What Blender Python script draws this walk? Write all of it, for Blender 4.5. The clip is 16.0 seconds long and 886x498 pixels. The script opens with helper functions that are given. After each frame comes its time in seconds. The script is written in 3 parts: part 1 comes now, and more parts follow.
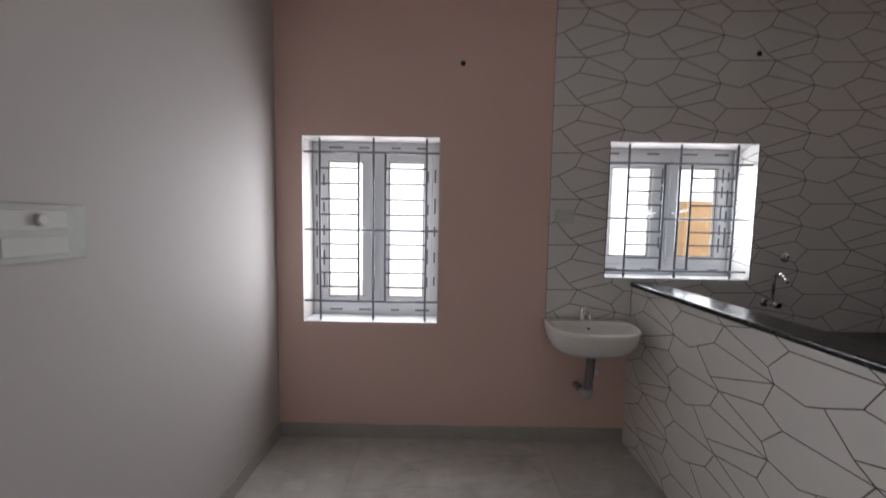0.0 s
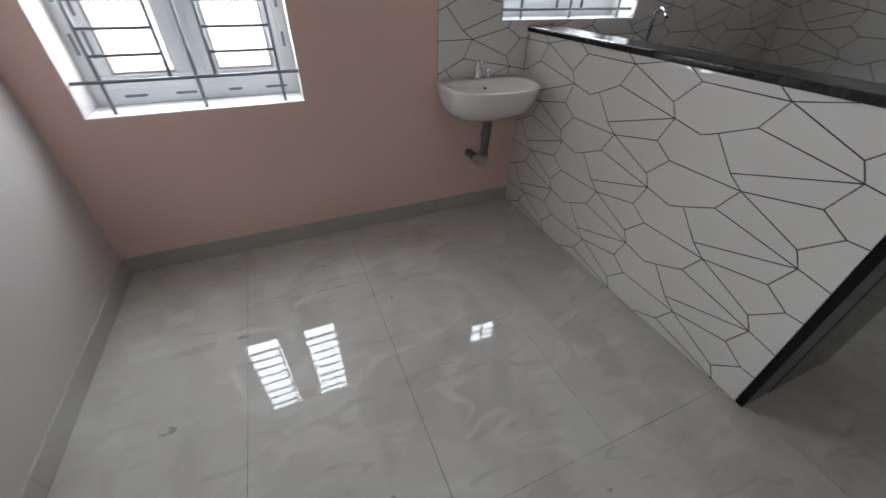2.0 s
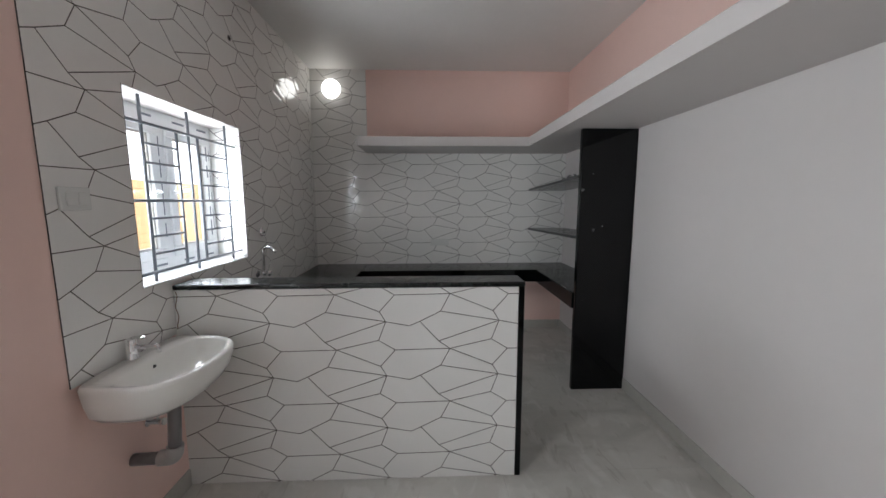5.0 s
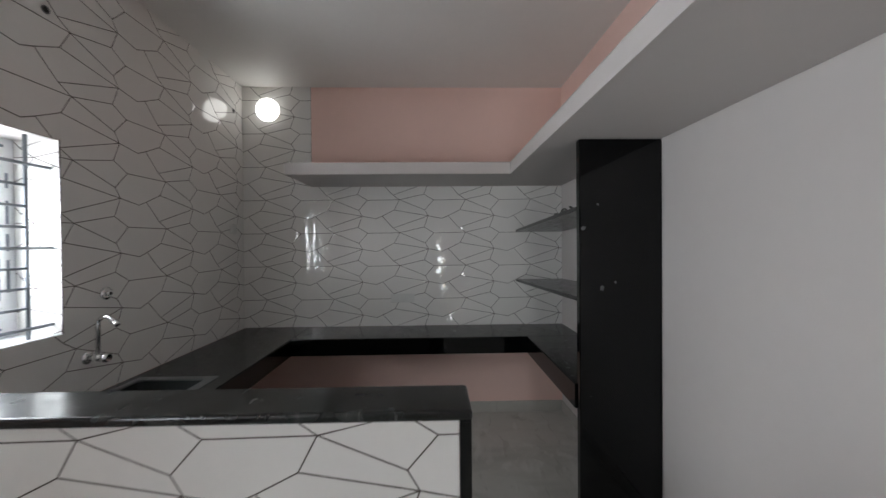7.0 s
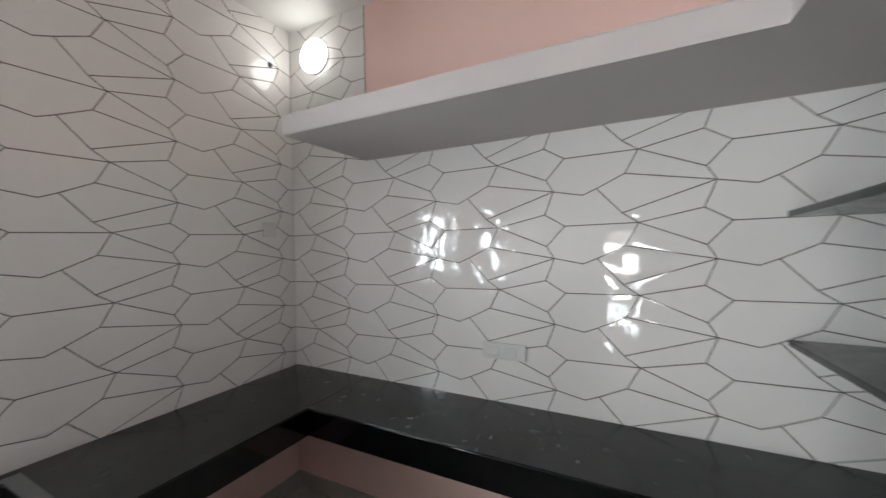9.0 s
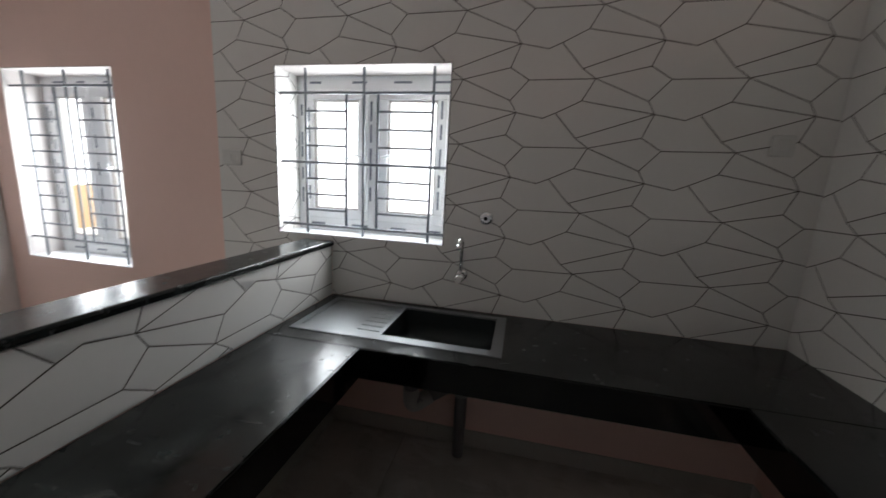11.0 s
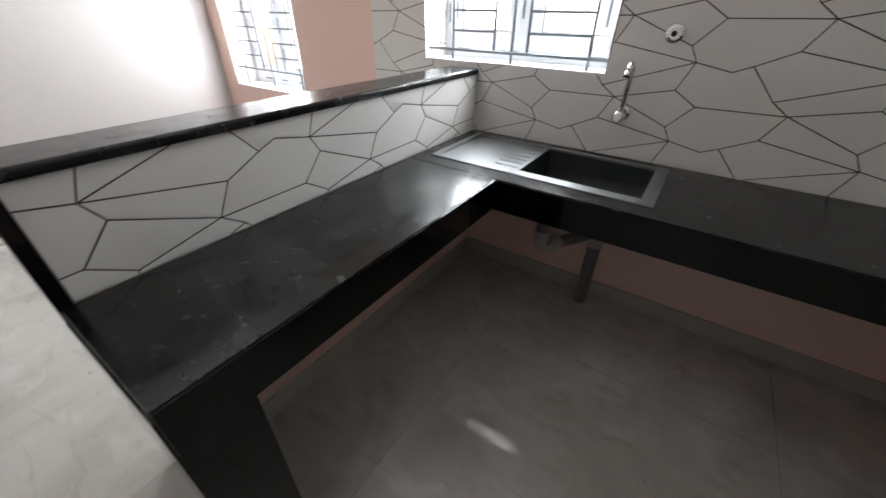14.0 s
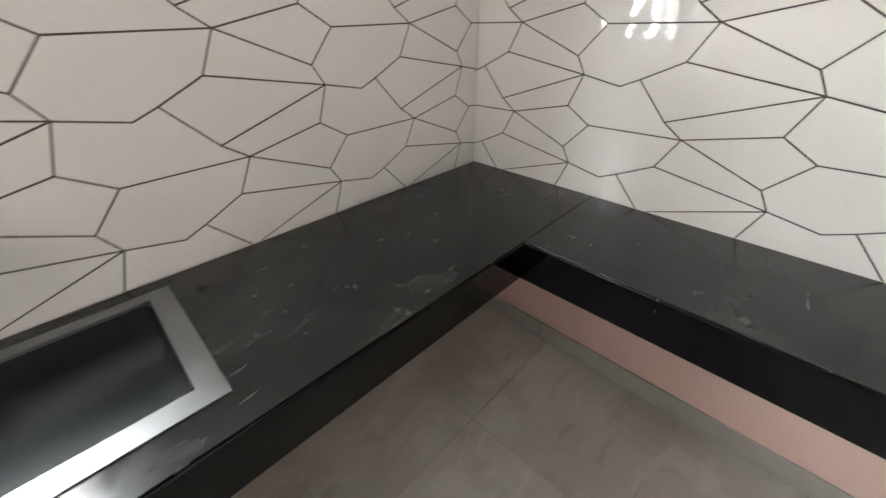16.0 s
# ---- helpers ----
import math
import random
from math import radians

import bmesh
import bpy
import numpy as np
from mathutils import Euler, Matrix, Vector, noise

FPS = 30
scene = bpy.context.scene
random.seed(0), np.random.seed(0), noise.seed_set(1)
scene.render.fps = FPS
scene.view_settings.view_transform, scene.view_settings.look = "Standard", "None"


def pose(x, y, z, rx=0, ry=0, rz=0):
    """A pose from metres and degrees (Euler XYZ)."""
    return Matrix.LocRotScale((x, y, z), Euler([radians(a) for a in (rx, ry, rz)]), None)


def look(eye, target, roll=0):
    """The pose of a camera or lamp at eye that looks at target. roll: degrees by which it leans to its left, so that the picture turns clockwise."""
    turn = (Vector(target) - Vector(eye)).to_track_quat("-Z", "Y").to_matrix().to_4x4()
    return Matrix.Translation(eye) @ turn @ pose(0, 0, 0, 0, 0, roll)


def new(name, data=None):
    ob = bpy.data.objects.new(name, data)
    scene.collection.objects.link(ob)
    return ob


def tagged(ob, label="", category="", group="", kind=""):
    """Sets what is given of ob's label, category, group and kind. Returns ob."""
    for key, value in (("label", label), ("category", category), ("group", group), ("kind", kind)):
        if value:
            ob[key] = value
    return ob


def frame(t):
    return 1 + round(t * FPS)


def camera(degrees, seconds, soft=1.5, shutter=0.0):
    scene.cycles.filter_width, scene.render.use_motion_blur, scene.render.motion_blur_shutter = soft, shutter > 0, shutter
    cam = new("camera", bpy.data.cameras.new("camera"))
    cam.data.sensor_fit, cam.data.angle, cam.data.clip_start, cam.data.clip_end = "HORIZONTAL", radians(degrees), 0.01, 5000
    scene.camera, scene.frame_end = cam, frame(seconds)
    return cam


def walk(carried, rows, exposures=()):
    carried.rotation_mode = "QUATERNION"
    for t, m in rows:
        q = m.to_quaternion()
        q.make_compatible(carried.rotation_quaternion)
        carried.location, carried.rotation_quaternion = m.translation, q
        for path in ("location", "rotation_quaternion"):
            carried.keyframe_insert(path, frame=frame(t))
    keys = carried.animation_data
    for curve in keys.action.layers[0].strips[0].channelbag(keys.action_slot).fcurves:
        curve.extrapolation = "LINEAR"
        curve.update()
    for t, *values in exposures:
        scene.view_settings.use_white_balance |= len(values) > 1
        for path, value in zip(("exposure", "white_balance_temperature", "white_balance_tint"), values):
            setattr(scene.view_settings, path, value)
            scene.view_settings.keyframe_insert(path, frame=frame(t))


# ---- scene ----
cam = camera(101.2, 16.0, shutter=0.22)
PATH = [
    (0, (-1.252, -2.416, 1.493), (-1.258, -0.421, 1.346), 1.0),
    (0.5, (-1.238, -2.334, 1.396), (-1.241, -0.484, 0.636), 1.2),
    (1, (-1.255, -2.293, 1.344), (-1.231, -0.695, 0.141), 1.9),
    (1.5, (-1.256, -2.185, 1.349), (-1.05, -0.611, 0.132), 1.2),
    (2, (-1.409, -2.052, 1.335), (-0.762, -0.59, 0.134), 1.4),
    (2.5, (-1.611, -1.758, 1.342), (-0.421, -0.678, 0.15), 1.5),
    (3, (-1.663, -1.491, 1.345), (-0.129, -0.979, 0.167), 0.6),
    (3.5, (-1.702, -1.321, 1.363), (-0.081, -1.325, 0.192), 0.3),
    (4, (-1.779, -1.274, 1.41), (-0.073, -1.364, 0.371), 0.1),
    (4.5, (-1.873, -1.283, 1.528), (0.067, -1.375, 1.052), 0.3),
    (7, (-0.931, -1.723, 1.537), (1.068, -1.769, 1.517), -0.5),
    (7.5, (-0.36, -1.89, 1.533), (1.64, -1.926, 1.533), -0.6),
    (8, (0.158, -2.026, 1.582), (2.158, -2.007, 1.551), -0.7),
    (8.5, (0.517, -2.046, 1.629), (2.498, -1.785, 1.549), -0.8),
    (9, (0.699, -1.967, 1.585), (2.481, -1.06, 1.555), -1.1),
    (9.5, (0.9, -1.946, 1.546), (2.217, -0.44, 1.563), -0.4),
    (10, (1.073, -1.819, 1.56), (1.852, 0.023, 1.566), -0.1),
    (12.5, (1.202, -1.901, 1.331), (-0.017, -0.708, 0.286), 1.4),
    (13, (1.205, -1.908, 1.338), (-0.007, -0.754, 0.244), 1.4),
    (13.5, (1.22, -1.879, 1.351), (0.052, -0.679, 0.258), 1.0),
    (14, (1.175, -1.831, 1.366), (0.247, -0.441, 0.267), 0.9),
    (14.5, (1.126, -1.635, 1.354), (0.601, -0.036, 0.274), 0.1),
    (15, (1.052, -1.445, 1.379), (1.041, 0.228, 0.284), -0.5),
    (15.5, (1.053, -1.227, 1.35), (1.732, 0.318, 0.277), -0.6),
    (16, (1.12, -1.067, 1.374), (2.315, 0.123, 0.299), -0.7),
]
walk(cam, [(t, look(e, g, r)) for t, e, g, r in PATH],
     [(0, 0.6, 6500, 15.0), (0.5, 0.47, 6450, 13.5), (1, 0.95, 6350, 11.5), (2, 1.1, 6280, 10.0), (2.5, 1.05, 6255, 10.0), (3, 1.78, 6230, 10.0), (3.5, 1.9, 6247, 10.0), (4.5, 1.55, 6280, 10.0), (7, 1.45, 6330, 10.0), (7.5, 2.25, 6330, 10.0), (8, 2.65, 6330, 10.0), (9, 2.5, 6330, 10.0), (9.5, 2.5, 6330, 10.0), (10, 1.15, 6430, 10.0), (12.5, 1.45, 6480, 10.0), (13, 2.11, 6470, 10.0), (14.5, 2.47, 6440, 10.0), (15, 2.8, 6430, 10.0), (15.5, 2.6, 6530, 10.0), (16, 3.45, 6680, 10.0)])

# ---- world, sun, large lights ----
world = bpy.data.worlds.new("sky")
scene.world = world
world.use_nodes = True
wn = world.node_tree
sky = wn.nodes.new("ShaderNodeTexSky")
sky.sky_type, sky.sun_disc = "NISHITA", False
sky.sun_elevation, sky.sun_rotation = radians(55), radians(150)
sky.air_density, sky.dust_density = 1.2, 3.0
wn.links.new(sky.outputs["Color"], wn.nodes["Background"].inputs["Color"])
wn.nodes["Background"].inputs["Strength"].default_value = 0.15

sun = new("sun", bpy.data.lights.new("sun", "SUN"))
sun.data.energy, sun.data.angle, sun.data.color = 2.0, radians(2), (1.0, 0.95, 0.88)
sun.matrix_world = look((4, -7, 11.5), (0, 0, 0))


def sky_lamp(name, place, target, w, h, watts, colour=(0.91, 0.96, 1.0)):
    """Daylight entering through an opening of the house."""
    lamp = new(name, bpy.data.lights.new(name, "AREA"))
    lamp.data.shape, lamp.data.size, lamp.data.size_y = "RECTANGLE", w, h
    lamp.data.energy, lamp.data.color = watts, colour
    lamp.matrix_world = look(place, target)
    return lamp


WIN1 = (-2.197, -1.288, 0.807, 2.046)
WIN2 = (-0.186, 0.788, 1.139, 2.037)
sky_lamp("daylight_door", (-7.95, -1.5, 0.72), (-3, -1.55, 0.72), 1.0, 1.1, 20, (0.92, 0.97, 1.0))
# one patch of sky light in each glazed sash
for (wx0, wx1, wz0, wz1) in (WIN1, WIN2):
    wm, wz = (wx0 + wx1) / 2, (wz0 + wz1) / 2
    gw, gh = (wx1 - wx0) / 2 - 0.22, wz1 - wz0 - 0.29
    for wx in (wm - 0.099 - gw / 2, wm + 0.099 + gw / 2):
        sky_lamp("daylight_window", (wx, 0.184, wz), (wx, -3, wz), gw, gh, 23.5 * gw * gh)

# ---- materials ----


def material(name, colour, rough=0.5, metal=0.0, vary=0.06, scale=3.0, bump=0.0, bump_scale=60.0, spec=0.5, rough_vary=0.0, rand=0.0):
    """A surface with variation at two scales, optional fine relief and per-piece change."""
    m = bpy.data.materials.new(name)
    m.use_nodes = True
    n, l = m.node_tree.nodes, m.node_tree.links
    b = n["Principled BSDF"]
    b.inputs["Roughness"].default_value, b.inputs["Metallic"].default_value = rough, metal
    b.inputs["Specular IOR Level"].default_value = spec
    co = n.new("ShaderNodeTexCoord")
    geo = n.new("ShaderNodeNewGeometry")
    big, fine = n.new("ShaderNodeTexNoise"), n.new("ShaderNodeTexNoise")
    for tex, s, d in ((big, scale, 4), (fine, scale * 14, 3)):
        tex.inputs["Scale"].default_value, tex.inputs["Detail"].default_value = s, d
        l.new(geo.outputs["Position"], tex.inputs["Vector"])
    add = n.new("ShaderNodeMath")
    add.operation = "MULTIPLY_ADD"
    l.new(fine.outputs["Fac"], add.inputs[0])
    add.inputs[1].default_value = 0.4
    l.new(big.outputs["Fac"], add.inputs[2])
    last = add
    if rand:
        info, mad = n.new("ShaderNodeObjectInfo"), n.new("ShaderNodeMath")
        mad.operation, mad.inputs[1].default_value = "MULTIPLY_ADD", rand
        l.new(info.outputs["Random"], mad.inputs[0])
        l.new(add.outputs[0], mad.inputs[2])
        last = mad
    ramp = n.new("ShaderNodeMapRange")
    ramp.inputs["From Min"].default_value, ramp.inputs["From Max"].default_value = 0.4, 1.0 + rand
    ramp.inputs["To Min"].default_value, ramp.inputs["To Max"].default_value = 1 - vary, 1 + vary
    l.new(last.outputs[0], ramp.inputs["Value"])
    mul = n.new("ShaderNodeVectorMath")
    mul.operation = "SCALE"
    mul.inputs[0].default_value = colour
    l.new(ramp.outputs[0], mul.inputs["Scale"])
    l.new(mul.outputs[0], b.inputs["Base Color"])
    if rough_vary:
        rr = n.new("ShaderNodeMapRange")
        rr.inputs["From Min"].default_value, rr.inputs["From Max"].default_value = 0.35, 0.7
        rr.inputs["To Min"].default_value, rr.inputs["To Max"].default_value = rough, rough + rough_vary
        l.new(big.outputs["Fac"], rr.inputs["Value"])
        l.new(rr.outputs[0], b.inputs["Roughness"])
    if bump:
        tex, bp = n.new("ShaderNodeTexNoise"), n.new("ShaderNodeBump")
        tex.inputs["Scale"].default_value, tex.inputs["Detail"].default_value = bump_scale, 3
        l.new(geo.outputs["Position"], tex.inputs["Vector"])
        bp.inputs["Strength"].default_value, bp.inputs["Distance"].default_value = bump, 0.002
        l.new(tex.outputs["Fac"], bp.inputs["Height"])
        l.new(bp.outputs["Normal"], b.inputs["Normal"])
    return m


def overlay(m, colour, low, high, scale, stretch=(1, 1, 1), amount=1.0, rough=None, distort=1.5, detail=6):
    """Lays smears, veins or dust of one colour over a material, where a stretched noise is high."""
    n, l = m.node_tree.nodes, m.node_tree.links
    b = n["Principled BSDF"]
    geo, mp, tex, rng, mix = (n.new("ShaderNode" + k) for k in ("NewGeometry", "Mapping", "TexNoise", "MapRange", "Mix"))
    mp.inputs["Scale"].default_value = stretch
    tex.inputs["Scale"].default_value, tex.inputs["Detail"].default_value, tex.inputs["Distortion"].default_value = scale, detail, distort
    l.new(geo.outputs["Position"], mp.inputs["Vector"])
    l.new(mp.outputs[0], tex.inputs["Vector"])
    rng.inputs["From Min"].default_value, rng.inputs["From Max"].default_value = low, high
    rng.inputs["To Max"].default_value = amount
    l.new(tex.outputs["Fac"], rng.inputs["Value"])
    mix.data_type = "RGBA"
    l.new(rng.outputs[0], mix.inputs["Factor"])
    old = b.inputs["Base Color"].links[0].from_socket
    l.new(old, mix.inputs["A"])
    mix.inputs["B"].default_value = (*colour, 1)
    l.new(mix.outputs["Result"], b.inputs["Base Color"])
    if rough is not None:
        rm = n.new("ShaderNodeMix")
        rm.data_type = "FLOAT"
        l.new(rng.outputs[0], rm.inputs["Factor"])
        rm.inputs["A"].default_value, rm.inputs["B"].default_value = b.inputs["Roughness"].default_value, rough
        if b.inputs["Roughness"].links:
            l.new(b.inputs["Roughness"].links[0].from_socket, rm.inputs["A"])
        l.new(rm.outputs["Result"], b.inputs["Roughness"])
    return m


PINK = material("pink_wall_paint", (0.84, 0.60, 0.53), 0.6, vary=0.03, scale=1.5, bump=0.12, bump_scale=180)
PEACH = material("peach_wall_paint", (0.80, 0.58, 0.40), 0.6, vary=0.03, scale=1.5, bump=0.12, bump_scale=180)
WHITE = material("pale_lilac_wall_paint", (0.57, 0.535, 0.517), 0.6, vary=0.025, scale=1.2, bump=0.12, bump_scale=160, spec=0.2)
CEIL = material("white_ceiling_paint", (0.78, 0.76, 0.73), 0.6, vary=0.03, scale=1.5, bump=0.1, bump_scale=120)
GROUT = material("dark_grout", (0.075, 0.06, 0.05), 0.75, vary=0.2, scale=8)
TILE = material("white_glazed_tile", (0.80, 0.785, 0.755), 0.05, vary=0.03, scale=4, rand=0.2, spec=0.6)
GRANITE = material("black_granite", (0.0018, 0.002, 0.0021), 0.05, vary=0.4, scale=22, rough_vary=0.05, spec=0.3)
overlay(GRANITE, (0.30, 0.30, 0.29), 0.76, 0.78, 9.0, (1, 1, 1), 0.25, 0.5, 0.3)
DUSTY = material("dusty_black_granite_top", (0.005, 0.006, 0.0057), 0.15, vary=0.4, scale=22, rough_vary=0.13, spec=0.5)
overlay(DUSTY, (0.13, 0.145, 0.14), 0.46, 0.78, 3.0, (1.0, 1.6, 1.0), 0.26, 0.35)
overlay(DUSTY, (0.34, 0.34, 0.33), 0.62, 0.76, 9.0, (0.8, 2.6, 1.0), 0.15, 0.45)
overlay(DUSTY, (0.45, 0.45, 0.44), 0.70, 0.73, 16.0, (0.5, 3.0, 1.0), 0.2, 0.5, 0.4)
FLOOR = material("polished_grey_marble_tile", (0.555, 0.54, 0.50), 0.012, vary=0.08, scale=1.6, rand=0.15, rough_vary=0.015, spec=0.42)
overlay(FLOOR, (0.40, 0.38, 0.345), 0.47, 0.66, 2.2, (1.5, 0.9, 1), 0.55, distort=0.7, detail=9)
overlay(FLOOR, (0.66, 0.645, 0.61), 0.54, 0.64, 3.4, (1.0, 1.8, 1), 0.55, distort=0.9, detail=8)
overlay(FLOOR, (0.36, 0.33, 0.29), 0.60, 0.66, 6.0, (0.6, 2.2, 1), 0.35, distort=1.2, detail=8)
overlay(FLOOR, (0.20, 0.17, 0.15), 0.715, 0.74, 8.0, (1, 1, 1), 0.6, distort=0.5)
HALLFLOOR = material("polished_brown_marble_tile", (0.42, 0.36, 0.31), 0.05, vary=0.1, scale=1.6, rand=0.15)
overlay(HALLFLOOR, (0.30, 0.25, 0.21), 0.5, 0.7, 2.0, (0.8, 1.6, 1), 0.5, distort=2.5)
SKIRT = material("grey_skirting_tile", (0.47, 0.45, 0.41), 0.15, vary=0.1, scale=2.5, rand=0.15)
JOINT = material("floor_joint", (0.42, 0.39, 0.36), 0.7, vary=0.1)
STEEL = material("brushed_steel", (0.27, 0.28, 0.285), 0.33, 1.0, 0.08, 9, rough_vary=0.12)
# same steel as the rim, with the shade inside the bowl put into the colour
BOWL = material("shaded_dull_steel_bowl", (0.06, 0.066, 0.066), 0.48, 1.0, 0.12, 7, rough_vary=0.15)
CHROME = material("chrome", (0.80, 0.80, 0.80), 0.06, 1.0, 0.02, 5)
UPVC = material("white_upvc", (0.80, 0.81, 0.82), 0.25, vary=0.03, scale=3)
FILM = material("printed_film", (0.16, 0.18, 0.22), 0.4, vary=0.3, scale=30)
IRON = material("grey_painted_iron", (0.15, 0.165, 0.185), 0.4, 0.2, vary=0.12, scale=20)
CERAMIC = material("white_sanitary_ceramic", (0.80, 0.78, 0.74), 0.05, vary=0.02, scale=3, spec=0.6)
PVC = material("grey_pvc", (0.17, 0.16, 0.16), 0.35, vary=0.15, scale=12)
PVC_LIGHT = material("light_grey_pvc", (0.42, 0.40, 0.38), 0.35, vary=0.12, scale=12)
PLASTIC = material("white_switch_plastic", (0.70, 0.70, 0.67), 0.25, vary=0.03)
WRAP = material("dusty_clear_wrap", (0.62, 0.64, 0.60), 0.2, vary=0.1, scale=10)
WOOD = material("dark_brown_door_wood", (0.15, 0.065, 0.03), 0.35, vary=0.25, scale=5, bump=0.1)
GOLD = material("yellow_wood_inlay", (0.60, 0.38, 0.10), 0.35, vary=0.15, scale=8)
ORANGE = material("orange_wall_paint", (0.45, 0.29, 0.14), 0.7, vary=0.06, scale=1, bump=0.2)
RENDERED = material("white_masonry_paint", (0.80, 0.79, 0.76), 0.7, vary=0.05, scale=1, bump=0.2)
STAINED = material("weathered_white_plaster", (0.70, 0.66, 0.58), 0.8, vary=0.08, scale=1.5, bump=0.2)
overlay(STAINED, (0.22, 0.20, 0.17), 0.52, 0.75, 1.1, (1, 3.0, 0.5), 0.8)
CONCRETE = material("pale_concrete_ground", (0.55, 0.53, 0.50), 0.85, vary=0.12, scale=0.8, bump=0.3)
SMEAR = material("dry_cement", (0.10, 0.10, 0.10), 0.8, vary=0.3, scale=60)
WIRE = material("dark_wire", (0.05, 0.045, 0.04), 0.5, vary=0.2, scale=40)
DARK = material("dark_hole", (0.02, 0.018, 0.016), 0.8, vary=0.2)
glass = bpy.data.materials.new("window_glass")
glass.use_nodes = True
gn, gl = glass.node_tree.nodes, glass.node_tree.links
gmix, gclear, ggloss = (gn.new("ShaderNode" + k) for k in ("MixShader", "BsdfTransparent", "BsdfGlossy"))
ggloss.inputs["Roughness"].default_value = 0.02
gclear.inputs["Color"].default_value = (0.95, 0.97, 0.97, 1)
gmix.inputs[0].default_value = 0.05
gl.new(gclear.outputs[0], gmix.inputs[1])
gl.new(ggloss.outputs[0], gmix.inputs[2])
gl.new(gmix.outputs[0], gn["Material Output"].inputs["Surface"])
GLOW = bpy.data.materials.new("lit_diffuser")
GLOW.use_nodes = True
ge = GLOW.node_tree.nodes["Principled BSDF"]
ge.inputs["Base Color"].default_value = (0.9, 0.9, 0.88, 1)
ge.inputs["Emission Color"].default_value = (1.0, 0.98, 0.92, 1)
ge.inputs["Emission Strength"].default_value = 1.6

# ---- mesh helpers ----


def box(bm, x0, x1, y0, y1, z0, z1, bevel=0.0, segs=2):
    """Adds a box to bm, with rounded edges where asked."""
    vs = [bm.verts.new((x, y, z)) for x in (x0, x1) for y in (y0, y1) for z in (z0, z1)]
    fs = [bm.faces.new([vs[i] for i in f]) for f in ((0, 1, 3, 2), (4, 6, 7, 5), (0, 4, 5, 1), (2, 3, 7, 6), (0, 2, 6, 4), (1, 5, 7, 3))]
    if bevel:
        es = list({e for f in fs for e in f.edges})
        bmesh.ops.bevel(bm, geom=es, offset=bevel, segments=segs, profile=0.5, affect="EDGES")
    return bm


def boxes(*rows, bevel=0.0, segs=2):
    bm = bmesh.new()
    for r in rows:
        box(bm, *r, bevel=bevel, segs=segs)
    return bm


def tube(points, radius, segs=10, bm=None, cap=True):
    """A round bar along points; radius may be one number or one a point."""
    bm = bm or bmesh.new()
    pts = [Vector(p) for p in points]
    rad = radius if isinstance(radius, (list, tuple)) else [radius] * len(pts)
    rings, side = [], None
    for i, p in enumerate(pts):
        d = (pts[min(i + 1, len(pts) - 1)] - pts[max(i - 1, 0)]).normalized()
        if side is None:
            side = d.cross(Vector((0, 0, 1)) if abs(d.z) < 0.9 else Vector((1, 0, 0))).normalized()
        side = (side - d * side.dot(d)).normalized()
        up = d.cross(side)
        rings.append([bm.verts.new(p + rad[i] * (math.cos(a) * side + math.sin(a) * up)) for a in (2 * math.pi * k / segs for k in range(segs))])
    for a, b in zip(rings, rings[1:]):
        for k in range(segs):
            f = bm.faces.new((a[k], a[(k + 1) % segs], b[(k + 1) % segs], b[k]))
            f.smooth = True
    if cap:
        bm.faces.new(rings[0][::-1])
        bm.faces.new(rings[-1])
    return bm


def arc(points, n=6):
    """Rounds the corners of a line of points."""
    pts = [Vector(p) for p in points]
    out = [pts[0]]
    for a, b, c in zip(pts, pts[1:], pts[2:]):
        r = min((b - a).length, (c - b).length) * 0.45
        p, q = b + (a - b).normalized() * r, b + (c - b).normalized() * r
        for k in range(n + 1):
            t = k / n
            out.append((1 - t) ** 2 * p + 2 * t * (1 - t) * b + t * t * q)
    return out + [pts[-1]]


def part(name, bm, mat, parent=None, label=""):
    """One mesh object out of a bmesh, under a thing or a part."""
    me = bpy.data.meshes.new(name)
    bmesh.ops.recalc_face_normals(bm, faces=bm.faces)
    bm.to_mesh(me)
    bm.free()
    me.materials.append(mat)
    ob = new(name, me)
    ob.parent = parent
    if label:
        ob["label"] = label
    return ob


def thing(name, label, category, place=(0, 0, 0), group="", kind=""):
    ob = new(name)
    ob.location = place
    bpy.context.view_layer.update()
    return tagged(ob, label, category, group, kind)


def setting(name, bm, mat, label, category):
    return tagged(part(name, bm, mat), label, category, kind="structure")


# ---- plan ----
WEST, EAST, SOUTH, TOP = -2.366, 2.40, -2.895, 2.975
WEND = -1.745          # end of the west wall, where the opening to the hall begins
PX, PEND, PTOP = 0.152, -1.81, 1.116
CT, APRON = 0.807, 0.675
HALL_W, HALL_S = -7.6, -4.6

# ---- large structure ----
T = 0.23
a, b, c, d, TN = WIN1, WIN2, WEST - T, EAST + T, 0.28
wall_north = setting("wall_north", boxes(
    (c, d, 0, TN, -0.1, a[2]), (c, a[0], 0, TN, a[2], 3.1), (a[0], a[1], 0, TN, a[3], 3.1),
    (a[1], b[0], 0, TN, a[2], 3.1), (b[0], d, 0, TN, a[2], b[2]), (b[0], b[1], 0, TN, b[3], 3.1), (b[1], d, 0, TN, b[2], 3.1)),
    PINK, "pink painted wall with two barred windows", "wall")
wall_east = setting("wall_east", boxes((EAST, EAST + T, SOUTH - T, 0, -0.1, 3.1)), PINK, "pink painted wall above white patterned tiles", "wall")
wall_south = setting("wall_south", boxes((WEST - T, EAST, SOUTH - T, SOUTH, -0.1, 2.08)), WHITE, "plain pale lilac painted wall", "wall")
